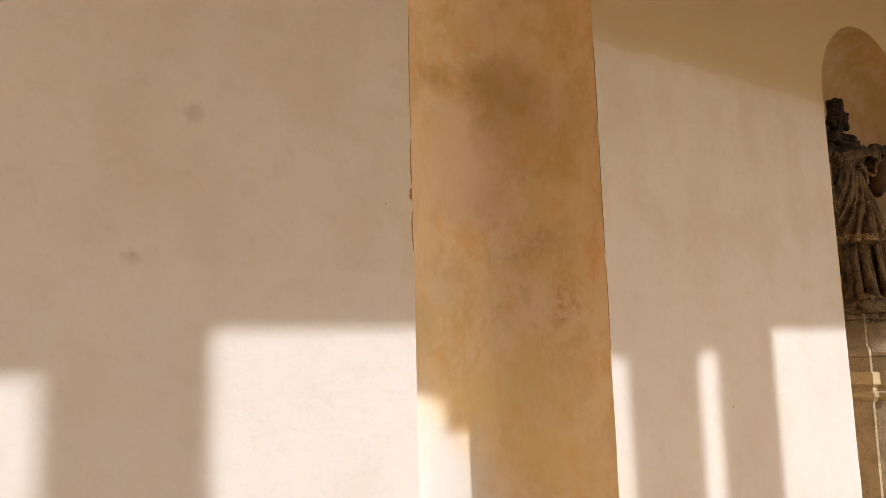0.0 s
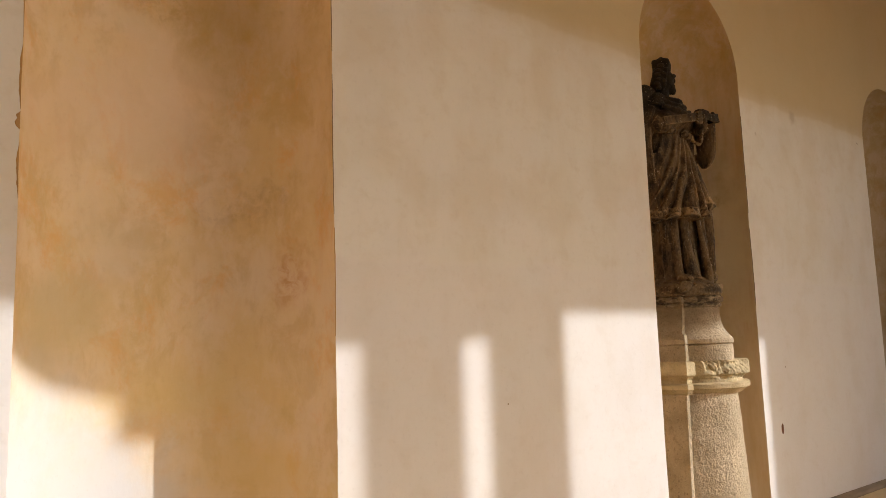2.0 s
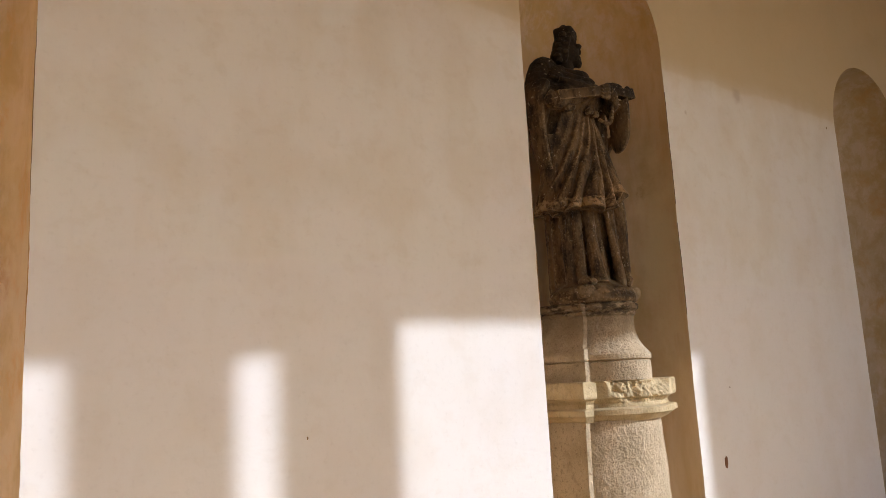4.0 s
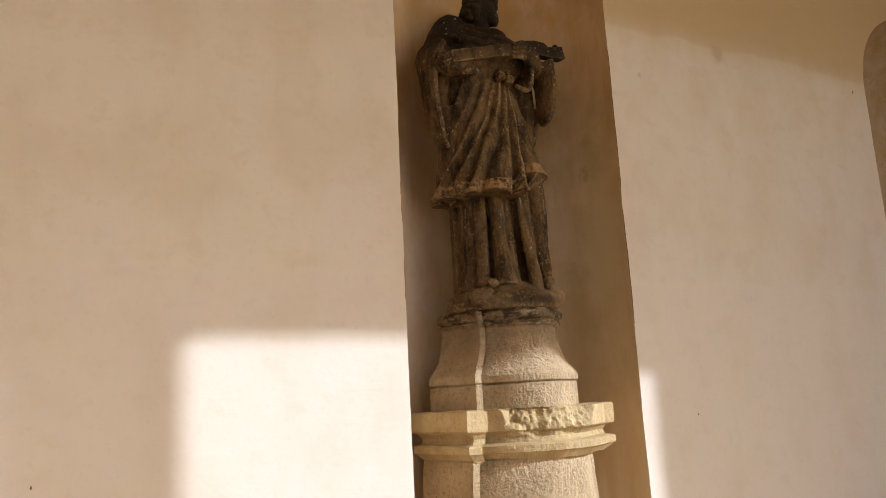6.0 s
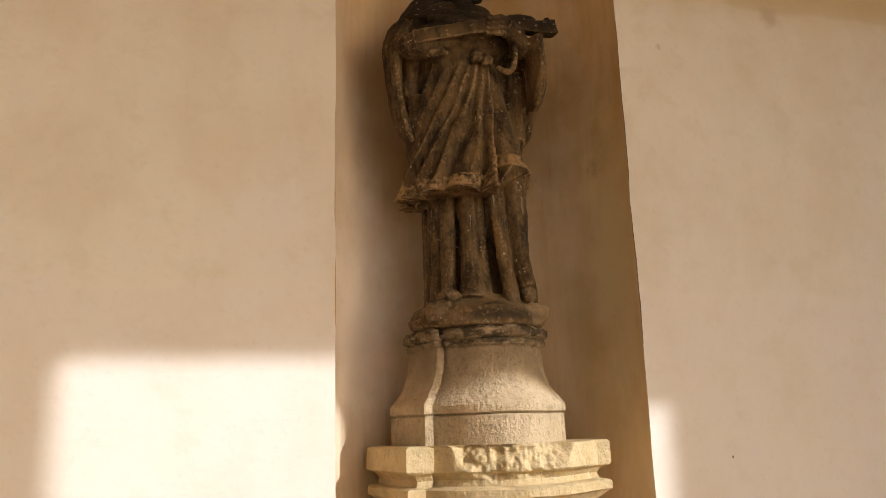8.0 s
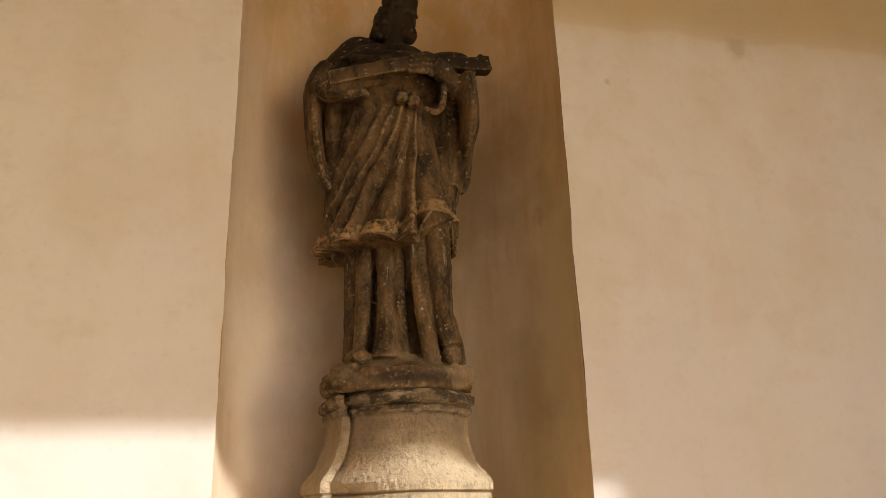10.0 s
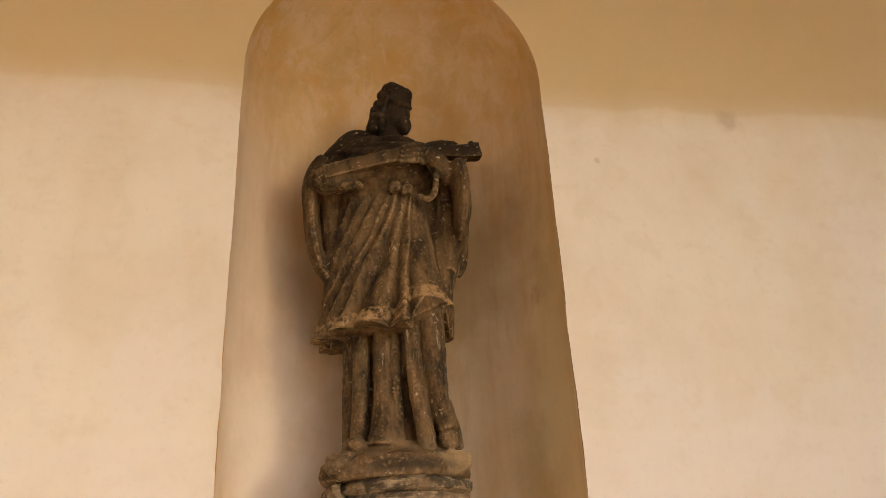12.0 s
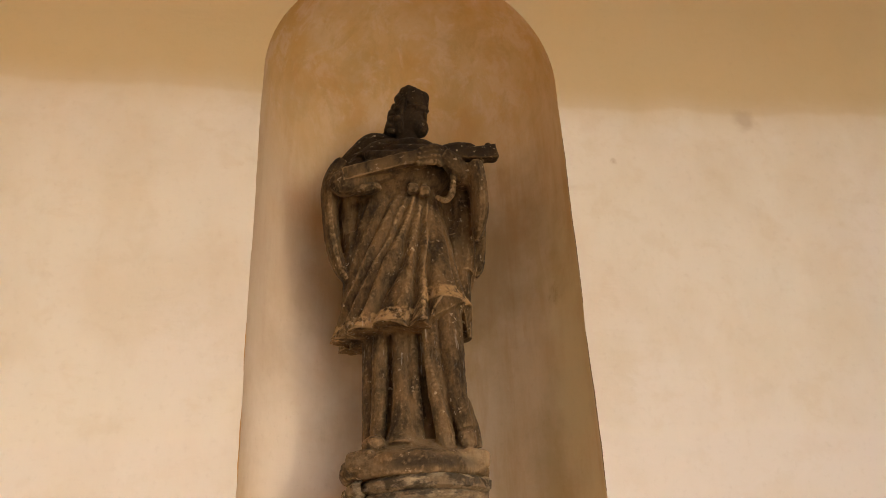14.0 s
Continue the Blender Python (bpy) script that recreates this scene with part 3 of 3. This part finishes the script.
pedestal_parts = (
    ("foot", [(0.0, .47, .05, 2.80, 2.62), (.26, .47, .05, 2.80, 2.62), (.27, .45, .05, 2.81, 2.64), (.33, .42, .045, 2.84, 2.67)], 0.004, False),
    ("shaft", [(.33, .405, .03, 2.86, 2.710), (.60, .392, .03, 2.862, 2.72), (1.202, .356, .03, 2.872, 2.752)], 0.004, False),
    ("capital", [(1.200, .380, .05, 2.868, 2.738), (1.206, .392, .05, 2.866, 2.732), (1.228, .420, .055, 2.845, 2.704), (1.234, .434, .06, 2.836, 2.692), (1.260, .435, .06, 2.836, 2.691), (1.266, .428, .06, 2.840, 2.698), (1.270, .394, .055, 2.862, 2.728),
                 (1.290, .388, .055, 2.865, 2.730), (1.308, .402, .06, 2.852, 2.714), (1.316, .432, .085, 2.837, 2.690), (1.322, .439, .095, 2.834, 2.684), (1.394, .438, .095, 2.834, 2.684), (1.402, .430, .07, 2.840, 2.690)], 0.0055, True),
    ("plinth", [(1.402, .308, .030, 2.885, 2.735), (1.498, .308, .030, 2.885, 2.735), (1.504, .300, .030, 2.893, 2.745)], 0.003, False),
    ("bell", [(1.504, .302, .030, 2.89, 2.743), (1.510, .311, .030, 2.883, 2.733), (1.535, .312, .030, 2.883, 2.733), (1.552, .302, .030, 2.89, 2.745), (1.575, .280, .028, 2.90, 2.765),
              (1.605, .258, .028, 2.91, 2.783), (1.65, .243, .028, 2.915, 2.797), (1.70, .235, .028, 2.918, 2.803), (1.738, .236, .028, 2.917, 2.80), (1.745, .246, .028, 2.91, 2.79),
              (1.760, .248, .028, 2.91, 2.79), (1.766, .240, .028, 2.915, 2.797), (1.776, .258, .028, 2.905, 2.778), (1.80, .260, .028, 2.905, 2.776), (1.815, .245, .028, 2.915, 2.795)], 0.004, False),
)
for i, (name, profile, wear, chip) in enumerate(pedestal_parts):
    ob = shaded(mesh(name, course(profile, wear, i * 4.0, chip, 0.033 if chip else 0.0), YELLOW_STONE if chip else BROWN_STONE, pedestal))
    ob.matrix_parent_inverse = Matrix.Translation((-PX, -3.0, 0))

# ---- statue ----


def loft(bm, rings):
    rows = [[bm.verts.new(p) for p in ring] for ring in rings]
    n = len(rows[0])
    for a, b in zip(rows, rows[1:]):
        for i in range(n):
            bm.faces.new((a[i], a[(i + 1) % n], b[(i + 1) % n], b[i]))
    bm.faces.new(rows[0][::-1]), bm.faces.new(rows[-1])


def glide(points, n):
    """Catmull-Rom through tuples of any length."""
    out = []
    q = [points[0]] + list(points) + [points[-1]]
    for a, b, c, d in zip(q, q[1:], q[2:], q[3:]):
        for i in range(n):
            t = i / n
            out.append(tuple(0.5 * (2 * b[k] + (c[k] - a[k]) * t + (2 * a[k] - 5 * b[k] + 4 * c[k] - d[k]) * t * t + (3 * b[k] - a[k] - 3 * c[k] + d[k]) * t ** 3) for k in range(len(b))))
    return out + [tuple(points[-1])]


def limb(bm, points, n=6, flat=1.0, m=14, phase=0.0):
    """A tube through (x, y, z, radius), flattened along y by flat."""
    path = glide(points, n)
    rings = []
    for i, p in enumerate(path):
        a, b = Vector(path[max(0, i - 1)][:3]), Vector(path[min(len(path) - 1, i + 1)][:3])
        w = (b - a).normalized()
        u = w.cross(Vector((0, 1, 0)))
        u = u.normalized() if u.length > 0.05 else Vector((1, 0, 0))
        v = u.cross(w).normalized()
        rings.append([Vector(p[:3]) + p[3] * (u * math.cos(s) + flat * v * math.sin(s)) for s in phase + np.linspace(0, 2 * math.pi, m, endpoint=False)])
    loft(bm, rings)


def blob(bm, c, r, turn=(0, 0, 0), m=20, square=1.0):
    """An ellipsoid; square below 1 makes it blocky."""
    def k(v):
        return math.copysign(abs(v) ** square, v)

    e = Euler([radians(v) for v in turn]).to_matrix()
    rings = []
    for j in range(1, m):
        u = math.pi * j / m - math.pi / 2
        rings.append([Vector(c) + e @ Vector((r[0] * k(math.cos(u)) * k(math.cos(s)), r[1] * k(math.cos(u)) * k(math.sin(s)), r[2] * k(math.sin(u)))) for s in np.linspace(0, 2 * math.pi, 24, endpoint=False)])
    loft(bm, rings)


def drape(bm, rows, folds=None, m=72):
    """A draped body through (x, y, z, rx, ry); folds(angle, z) swells it."""
    rings = []
    for x, y, z, rx, ry in glide(rows, 8):
        ring = []
        for s in np.linspace(0, 2 * math.pi, m, endpoint=False):
            k = 1 + (folds(s, z) if folds else 0)
            ring.append(Vector((x + rx * k * math.cos(s), y + ry * k * math.sin(s), z)))
        rings.append(ring)
    loft(bm, rings)


def turned(cx, cy, z, x, y, deg):
    """A place given from an axis and turned clockwise round it."""
    a = radians(-deg)
    return Vector((cx + x * math.cos(a) - y * math.sin(a), cy + x * math.sin(a) + y * math.cos(a), z))


LEAN_FROM = Vector((5.444, 0.308, 1.446))


def statue_mesh():
    bm = bmesh.new()
    # rocky foot
    drape(bm, [(5.745, 3.0, 1.812, .232, .20), (5.745, 3.0, 1.820, .246, .21), (5.745, 3.0, 1.845, .250, .212), (5.747, 3.0, 1.872, .246, .208), (5.748, 3.0, 1.886, .232, .195), (5.75, 3.01, 1.905, .20, .165), (5.755, 3.01, 1.935, .15, .13)],
          lambda s, z: 0.035 * noise.noise((math.cos(s) * 3, math.sin(s) * 3, z * 22)) + 0.030 * noise.noise((math.cos(s) * 9, math.sin(s) * 9, z * 40)) + 0.08 * (noise.voronoi((math.cos(s) * 3.2, math.sin(s) * 3.2, z * 9))[0][0] - 0.45))
    blob(bm, (5.925, 2.895, 1.868), (.048, .055, .032), (3, 6, 20), square=0.5)
    blob(bm, (5.565, 2.905, 1.862), (.050, .06, .036), (-6, -8, -18), square=0.5)
    blob(bm, (5.66, 2.885, 1.868), (.06, .055, .024), (0, 10, -10), square=0.7)
    # cassock with hanging folds
    rings = []
    for x, y, z, rx, ry in glide([(5.745, 3.03, 1.90, .150, .095), (5.745, 3.03, 2.05, .140, .080), (5.745, 3.025, 2.30, .150, .080), (5.74, 3.02, 2.45, .17, .09)], 8):
        rings.append([turned(x, y, z, rx * (1 + 0.05 * math.sin(13 * v)) * math.cos(v), ry * (1 + 0.07 * math.sin(17 * v + 3 * z)) * math.sin(v), 25) for v in np.linspace(0, 2 * math.pi, 72, endpoint=False)])
    loft(bm, rings)
    for pts in (
        [(5.602, 3.03, 2.40, .034), (5.602, 3.02, 2.15, .036), (5.600, 3.01, 1.92, .034)],
        [(5.632, 2.985, 2.38, .030), (5.628, 2.972, 2.15, .030), (5.616, 2.950, 1.96, .028), (5.606, 2.92, 1.925, .034)],
        [(5.704, 2.960, 2.40, .032), (5.702, 2.940, 2.15, .034), (5.700, 2.918, 2.0, .042), (5.692, 2.900, 1.91, .058)],
        [(5.742, 2.945, 2.38, .018), (5.742, 2.922, 2.15, .019), (5.746, 2.90, 1.91, .026)],
        [(5.764, 2.972, 2.42, .020), (5.766, 2.958, 2.15, .020), (5.780, 2.945, 1.91, .028)],
        [(5.785, 2.905, 2.42, .014), (5.788, 2.885, 2.25, .017), (5.804, 2.870, 2.08, .022), (5.830, 2.87, 1.96, .030), (5.838, 2.88, 1.90, .034)],
        [(5.815, 2.905, 2.44, .024), (5.812, 2.885, 2.25, .022), (5.824, 2.885, 2.08, .022), (5.845, 2.90, 1.94, .026)],
        [(5.870, 2.895, 2.46, .040), (5.870, 2.880, 2.28, .044), (5.880, 2.885, 2.08, .038), (5.905, 2.89, 1.97, .028)],
        [(5.893, 2.955, 2.44, .028), (5.893, 2.955, 2.2, .028), (5.895, 2.945, 1.95, .026)],
    ):
        limb(bm, pts)
    # shoes
    blob(bm, (5.600, 2.90, 1.922), (.040, .055, .026), (0, 0, 20))
    blob(bm, (5.912, 2.90, 1.935), (.034, .05, .036), (0, 0, -20))
    limb(bm, [(5.895, 2.90, 2.06, .032), (5.93, 2.93, 1.98, .030), (5.94, 2.94, 1.91, .032)])
    # rochet: sharp folds fan from the hip down to an uneven flaring hem
    crests = ((306, 294, .050, 6), (296, 266, .060, 13), (287, 234, .060, 8), (280, 212, .050, 8), (270, 188, .060, 9), (250, 168, .050, 7), (228, 150, .060, 9),
              (322, 336, .020, 12), (60, 70, .040, 10), (110, 120, .050, 10), (170, 150, .050, 10))
    grooves = ((309, 304, .070, 3.0), (301, 282, .080, 3.2), (292, 248, .075, 3.6), (283, 222, .070, 4.0), (275, 199, .060, 4.5), (258, 178, .050, 5.0), (330, 352, .045, 5.0), (296, 268, .016, 2.0))
    rows = []
    for i in range(60):
        v = i / 59
        ring = []
        for deg in np.linspace(0, 360, 260, endpoint=False):
            c, d = math.cos(radians(deg)), math.sin(radians(deg))
            up = 1 / (1 + math.exp(-((deg - 308) if deg > 60 else (20 - deg)) / 3.0))
            hem = 2.318 + 0.093 * up + 0.010 * math.sin(radians(6 * deg))
            z = hem + (2.93 - hem) * v
            rx = 0.240 + (0.022 if c < 0 else -0.012) * abs(c) - 0.090 * v ** 0.75 + 0.012 * math.exp(-(v / 0.05) ** 2)
            ry = 0.165 - 0.080 * v ** 0.75 + 0.012 * math.exp(-(v / 0.05) ** 2)
            f = 0.0
            for folds, sign in ((crests, 1), (grooves, -1)):
                for top, low, amp, wide in folds:
                    at = low + (top - low) * (v ** 0.85) + 7 * noise.noise((v * 3.5, low * 0.37, 1.0))
                    off = (deg - at + 180) % 360 - 180
                    f += sign * 2.0 * amp * (1 - 0.45 * v) * math.exp(-abs(off / wide) ** 1.8)
            q = turned(5.735, 2.99 + 0.04 * v, z, rx * (1 + 1.15 * f) * c, ry * (1 + 1.5 * f) * d, 25 * (1 - v ** 1.5))
            ring.append(q)
        rows.append(ring)
    loft(bm, rows)
    # back cloak showing at both sides
    limb(bm, [(5.93, 3.06, 2.75, .05), (5.945, 3.06, 2.5, .04), (5.945, 3.05, 2.33, .034)], flat=1.2)
    limb(bm, [(5.55, 3.06, 2.75, .05), (5.545, 3.06, 2.45, .05), (5.555, 3.03, 2.30, .034)], flat=1.2)
    limb(bm, [(5.955, 3.05, 2.98, .055), (5.965, 3.05, 2.85, .055), (5.965, 3.06, 2.70, .05), (5.96, 3.06, 2.6, .04)], flat=1.3)
    # chest and shoulder cape
    drape(bm, [(5.715, 3.03, 2.78, .140, .08), (5.705, 3.03, 2.87, .150, .09), (5.705, 3.01, 2.93, .200, .13), (5.725, 3.0, 2.985, .205, .135), (5.735, 3.01, 3.045, .16, .12), (5.75, 3.02, 3.10, .10, .09), (5.76, 3.02, 3.145, .065, .06)],
          lambda s, z: 0.03 * math.sin(11 * s + 9 * z) + 0.02 * math.sin(5 * s - 20 * z))
    # back of the cloak between the sleeves
    drape(bm, [(5.745, 3.08, 2.40, .20, .05), (5.755, 3.07, 2.6, .25, .05), (5.755, 3.065, 2.75, .265, .05), (5.75, 3.065, 2.9, .265, .06), (5.735, 3.06, 3.0, .20, .07)], lambda s, z: 0.05 * math.sin(13 * s))
    limb(bm, [(5.69, 3.03, 3.11, .045), (5.63, 3.03, 3.075, .055), (5.555, 3.02, 3.01, .060), (5.49, 3.02, 2.93, .055)])
    # folded arm on one side
    limb(bm, [(5.48, 2.95, 2.93, .050), (5.51, 2.92, 2.905, .050), (5.60, 2.90, 2.93, .036), (5.72, 2.88, 2.96, .030), (5.80, 2.86, 2.985, .028)])
    blob(bm, (5.585, 2.905, 2.878), (.052, .036, .020), (0, -8, 0))
    # crucifix: a long flat beam, its head and the arm
    limb(bm, [(5.492, 2.885, 2.922, .038), (5.60, 2.855, 2.942, .038), (5.72, 2.83, 2.967, .037), (5.82, 2.83, 2.99, .036)], flat=0.6, m=4, phase=math.pi / 4)
    limb(bm, [(5.84, 2.86, 3.010, .032), (5.945, 2.86, 3.018, .034), (6.016, 2.85, 3.014, .038), (6.078, 2.852, 3.024, .042)], flat=0.9, m=4, phase=math.pi / 4)
    blob(bm, (5.925, 2.865, 3.050), (.07, .03, .018), (0, -8, 0))
    blob(bm, (5.975, 2.86, 3.052), (.030, .024, .014), (0, 12, 0))
    blob(bm, (6.048, 2.852, 3.056), (.014, .016, .012))
    # clasping fingers
    for i in range(4):
        limb(bm, [(5.875 - 0.006 * i, 2.845, 3.025 - 0.020 * i, .016), (5.83, 2.815, 3.02 - 0.022 * i, .012), (5.775 - 0.004 * i, 2.81, 3.0 - 0.020 * i, .010)], n=4, m=10)
    # other arm
    limb(bm, [(5.89, 3.0, 3.02, .055), (5.955, 2.96, 2.965, .048), (5.945, 2.90, 2.95, .044), (5.90, 2.855, 2.98, .038), (5.865, 2.845, 3.0, .034)])
    # cord and tassels
    limb(bm, [(5.905, 2.86, 2.97, .010), (5.908, 2.87, 2.90, .012), (5.897, 2.88, 2.845, .013), (5.872, 2.89, 2.832, .012), (5.850, 2.92, 2.86, .010)])
    for x, z in ((5.755, 2.885), (5.80, 2.875)):
        blob(bm, (x, 2.905, z), (.022, .022, .020), square=0.7)
        limb(bm, [(x, 2.925, z + .06, .009), (x, 2.908, z + .02, .013)], n=3)
    # collar folds
    limb(bm, [(5.68, 3.03, 3.15, .026), (5.705, 2.965, 3.115, .026), (5.765, 2.935, 3.105, .026), (5.83, 2.97, 3.115, .024), (5.845, 3.03, 3.13, .024)])
    limb(bm, [(5.70, 3.04, 3.14, .05), (5.64, 3.01, 3.10, .055), (5.58, 2.99, 3.03, .058)])
    limb(bm, [(5.80, 3.03, 3.10, .05), (5.86, 3.01, 3.06, .052), (5.91, 2.99, 3.01, .048)])
    limb(bm, [(5.58, 2.94, 3.05, .018), (5.66, 2.89, 3.02, .020), (5.75, 2.875, 3.01, .020), (5.83, 2.895, 3.035, .016)])
    limb(bm, [(5.64, 2.97, 3.10, .020), (5.72, 2.92, 3.07, .020), (5.80, 2.92, 3.075, .018), (5.87, 2.95, 3.085, .014)])
    # head, hair, beard and cap, as plain shapes
    first = len(bm.verts)
    limb(bm, [(5.745, 3.02, 3.08, .058), (5.758, 3.02, 3.17, .050), (5.768, 3.02, 3.24, .050)])
    blob(bm, (5.776, 3.01, 3.275), (.057, .070, .086), (0, 6, 30))
    blob(bm, (5.806, 2.978, 3.222), (.034, .034, .044), (0, -14, 25))
    blob(bm, (5.812, 2.962, 3.205), (.020, .020, .034), (0, -10, 25))
    blob(bm, (5.824, 2.962, 3.272), (.010, .016, .020))
    limb(bm, [(5.785, 2.942, 3.298, .010), (5.815, 2.946, 3.300, .012), (5.838, 2.975, 3.300, .010)], n=4)
    limb(bm, [(5.728, 3.02, 3.35, .028), (5.712, 3.015, 3.29, .034), (5.698, 3.02, 3.235, .034), (5.704, 3.02, 3.20, .016)])
    for k in range(6):
        a = 0.006 * math.sin(k * 2.1)
        limb(bm, [(5.742 - .006 * k, 2.955 + .012 * k, 3.345, .012), (5.728 - .007 * k + a, 2.958 + .012 * k, 3.30, .015), (5.724 - .009 * k - a, 2.962 + .012 * k, 3.262, .011), (5.720 - .008 * k + a, 2.970 + .012 * k, 3.228, .016), (5.722 - .005 * k, 2.985 + .010 * k, 3.196, .009)], n=5, m=10)
    for x, y, z, w in ((5.706, 3.0, 3.328, .020), (5.694, 3.0, 3.296, .022), (5.690, 2.99, 3.262, .019), (5.682, 3.0, 3.232, .022), (5.688, 2.99, 3.204, .017), (5.718, 2.965, 3.30, .018), (5.712, 2.965, 3.25, .018)):
        blob(bm, (x, y, z), (w, w * 1.2, w * 0.85), (0, 20, 0), m=10)
    cap = []
    for z, r in ((3.325, .053), (3.345, .057), (3.352, .056), (3.398, .060), (3.410, .057), (3.418, .036)):
        e = Euler((0, radians(10), radians(25))).to_matrix()
        cap.append([Vector((5.782, 3.02, z)) + e @ Vector((r * math.copysign(abs(math.cos(s)) ** 0.38, math.cos(s)), r * math.copysign(abs(math.sin(s)) ** 0.38, math.sin(s)), 0)) for s in np.linspace(0, 2 * math.pi, 32, endpoint=False)])
    loft(bm, cap)
    blob(bm, (5.748, 3.0, 3.414), (.022, .020, .022))
    blob(bm, (5.72, 2.985, 3.365), (.020, .026, .018))
    for v in list(bm.verts)[first:]:
        v.co.y += 0.03
        v.co.z += 0.008
    # the upper body leans back
    for v in bm.verts:
        b = min(1.0, max(0.0, (v.co.z - 2.5) / 0.65))
        grow = 1 + 0.014 * b * b * (3 - 2 * b)
        v.co = LEAN_FROM + (v.co - LEAN_FROM) * grow
    # shoulder, nape and back of the cloak
    limb(bm, [(5.70, 3.14, 3.200, .045), (5.625, 3.14, 3.207, .060), (5.562, 3.12, 3.138, .057), (5.516, 3.10, 3.055, .055), (5.490, 3.09, 2.985, .046)], flat=1.2)
    drape(bm, [(5.66, 3.09, 2.90, .19, .11), (5.655, 3.10, 3.02, .185, .12), (5.66, 3.11, 3.11, .155, .11), (5.69, 3.13, 3.17, .108, .095), (5.735, 3.14, 3.215, .045, .045)], lambda s, z: 0.02 * math.sin(9 * s + 14 * z))
    drape(bm, [(5.745, 3.11, 1.89, .17, .13), (5.745, 3.12, 2.1, .165, .12), (5.745, 3.12, 2.4, .17, .12), (5.74, 3.12, 2.6, .18, .11), (5.735, 3.12, 2.92, .20, .11)], lambda s, z: 0.035 * math.sin(14 * s))
    # wide hanging sleeves, falling back from the forearms
    limb(bm, [(5.480, 3.07, 3.02, .055), (5.449, 3.05, 2.955, .042), (5.443, 3.04, 2.865, .033), (5.450, 3.04, 2.765, .030), (5.465, 3.04, 2.67, .029), (5.488, 3.04, 2.60, .024), (5.515, 3.03, 2.55, .012)], flat=2.0)
    limb(bm, [(5.52, 3.06, 2.95, .05), (5.522, 3.09, 2.82, .032), (5.53, 3.09, 2.67, .028), (5.52, 3.05, 2.57, .014)], flat=1.4)
    limb(bm, [(5.995, 2.93, 2.99, .042), (6.014, 2.93, 2.90, .035), (6.014, 2.93, 2.80, .032), (6.006, 2.94, 2.73, .024), (6.0, 2.95, 2.69, .008)], flat=2.2)
    limb(bm, [(6.030, 3.0, 2.80, .024), (6.036, 3.07, 2.72, .024), (6.032, 3.10, 2.65, .022), (6.012, 3.12, 2.605, .015)])
    limb(bm, [(5.966, 3.02, 2.90, .026), (5.972, 3.05, 2.82, .020), (5.985, 3.08, 2.74, .016), (5.990, 3.11, 2.65, .016), (6.008, 3.12, 2.61, .014)])
    bmesh.ops.recalc_face_normals(bm, faces=bm.faces)
    return bm


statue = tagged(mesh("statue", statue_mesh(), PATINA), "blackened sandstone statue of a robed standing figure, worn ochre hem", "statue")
mod = statue.modifiers.new("fuse", "REMESH")
mod.mode, mod.voxel_size, mod.use_smooth_shade = "VOXEL", 0.0042, True
mod = statue.modifiers.new("ease", "SMOOTH")
mod.factor, mod.iterations = 0.5, 1
tex = bpy.data.textures.new("weathering", "CLOUDS")
tex.noise_scale, tex.noise_depth = 0.035, 3
mod = statue.modifiers.new("weather", "DISPLACE")
mod.texture, mod.strength, mod.mid_level, mod.texture_coords = tex, 0.007, 0.5, "GLOBAL"
tex = bpy.data.textures.new("pitting", "CLOUDS")
tex.noise_scale, tex.noise_depth = 0.012, 2
mod = statue.modifiers.new("pit", "DISPLACE")
mod.texture, mod.strength, mod.mid_level, mod.texture_coords = tex, 0.0025, 0.5, "GLOBAL"
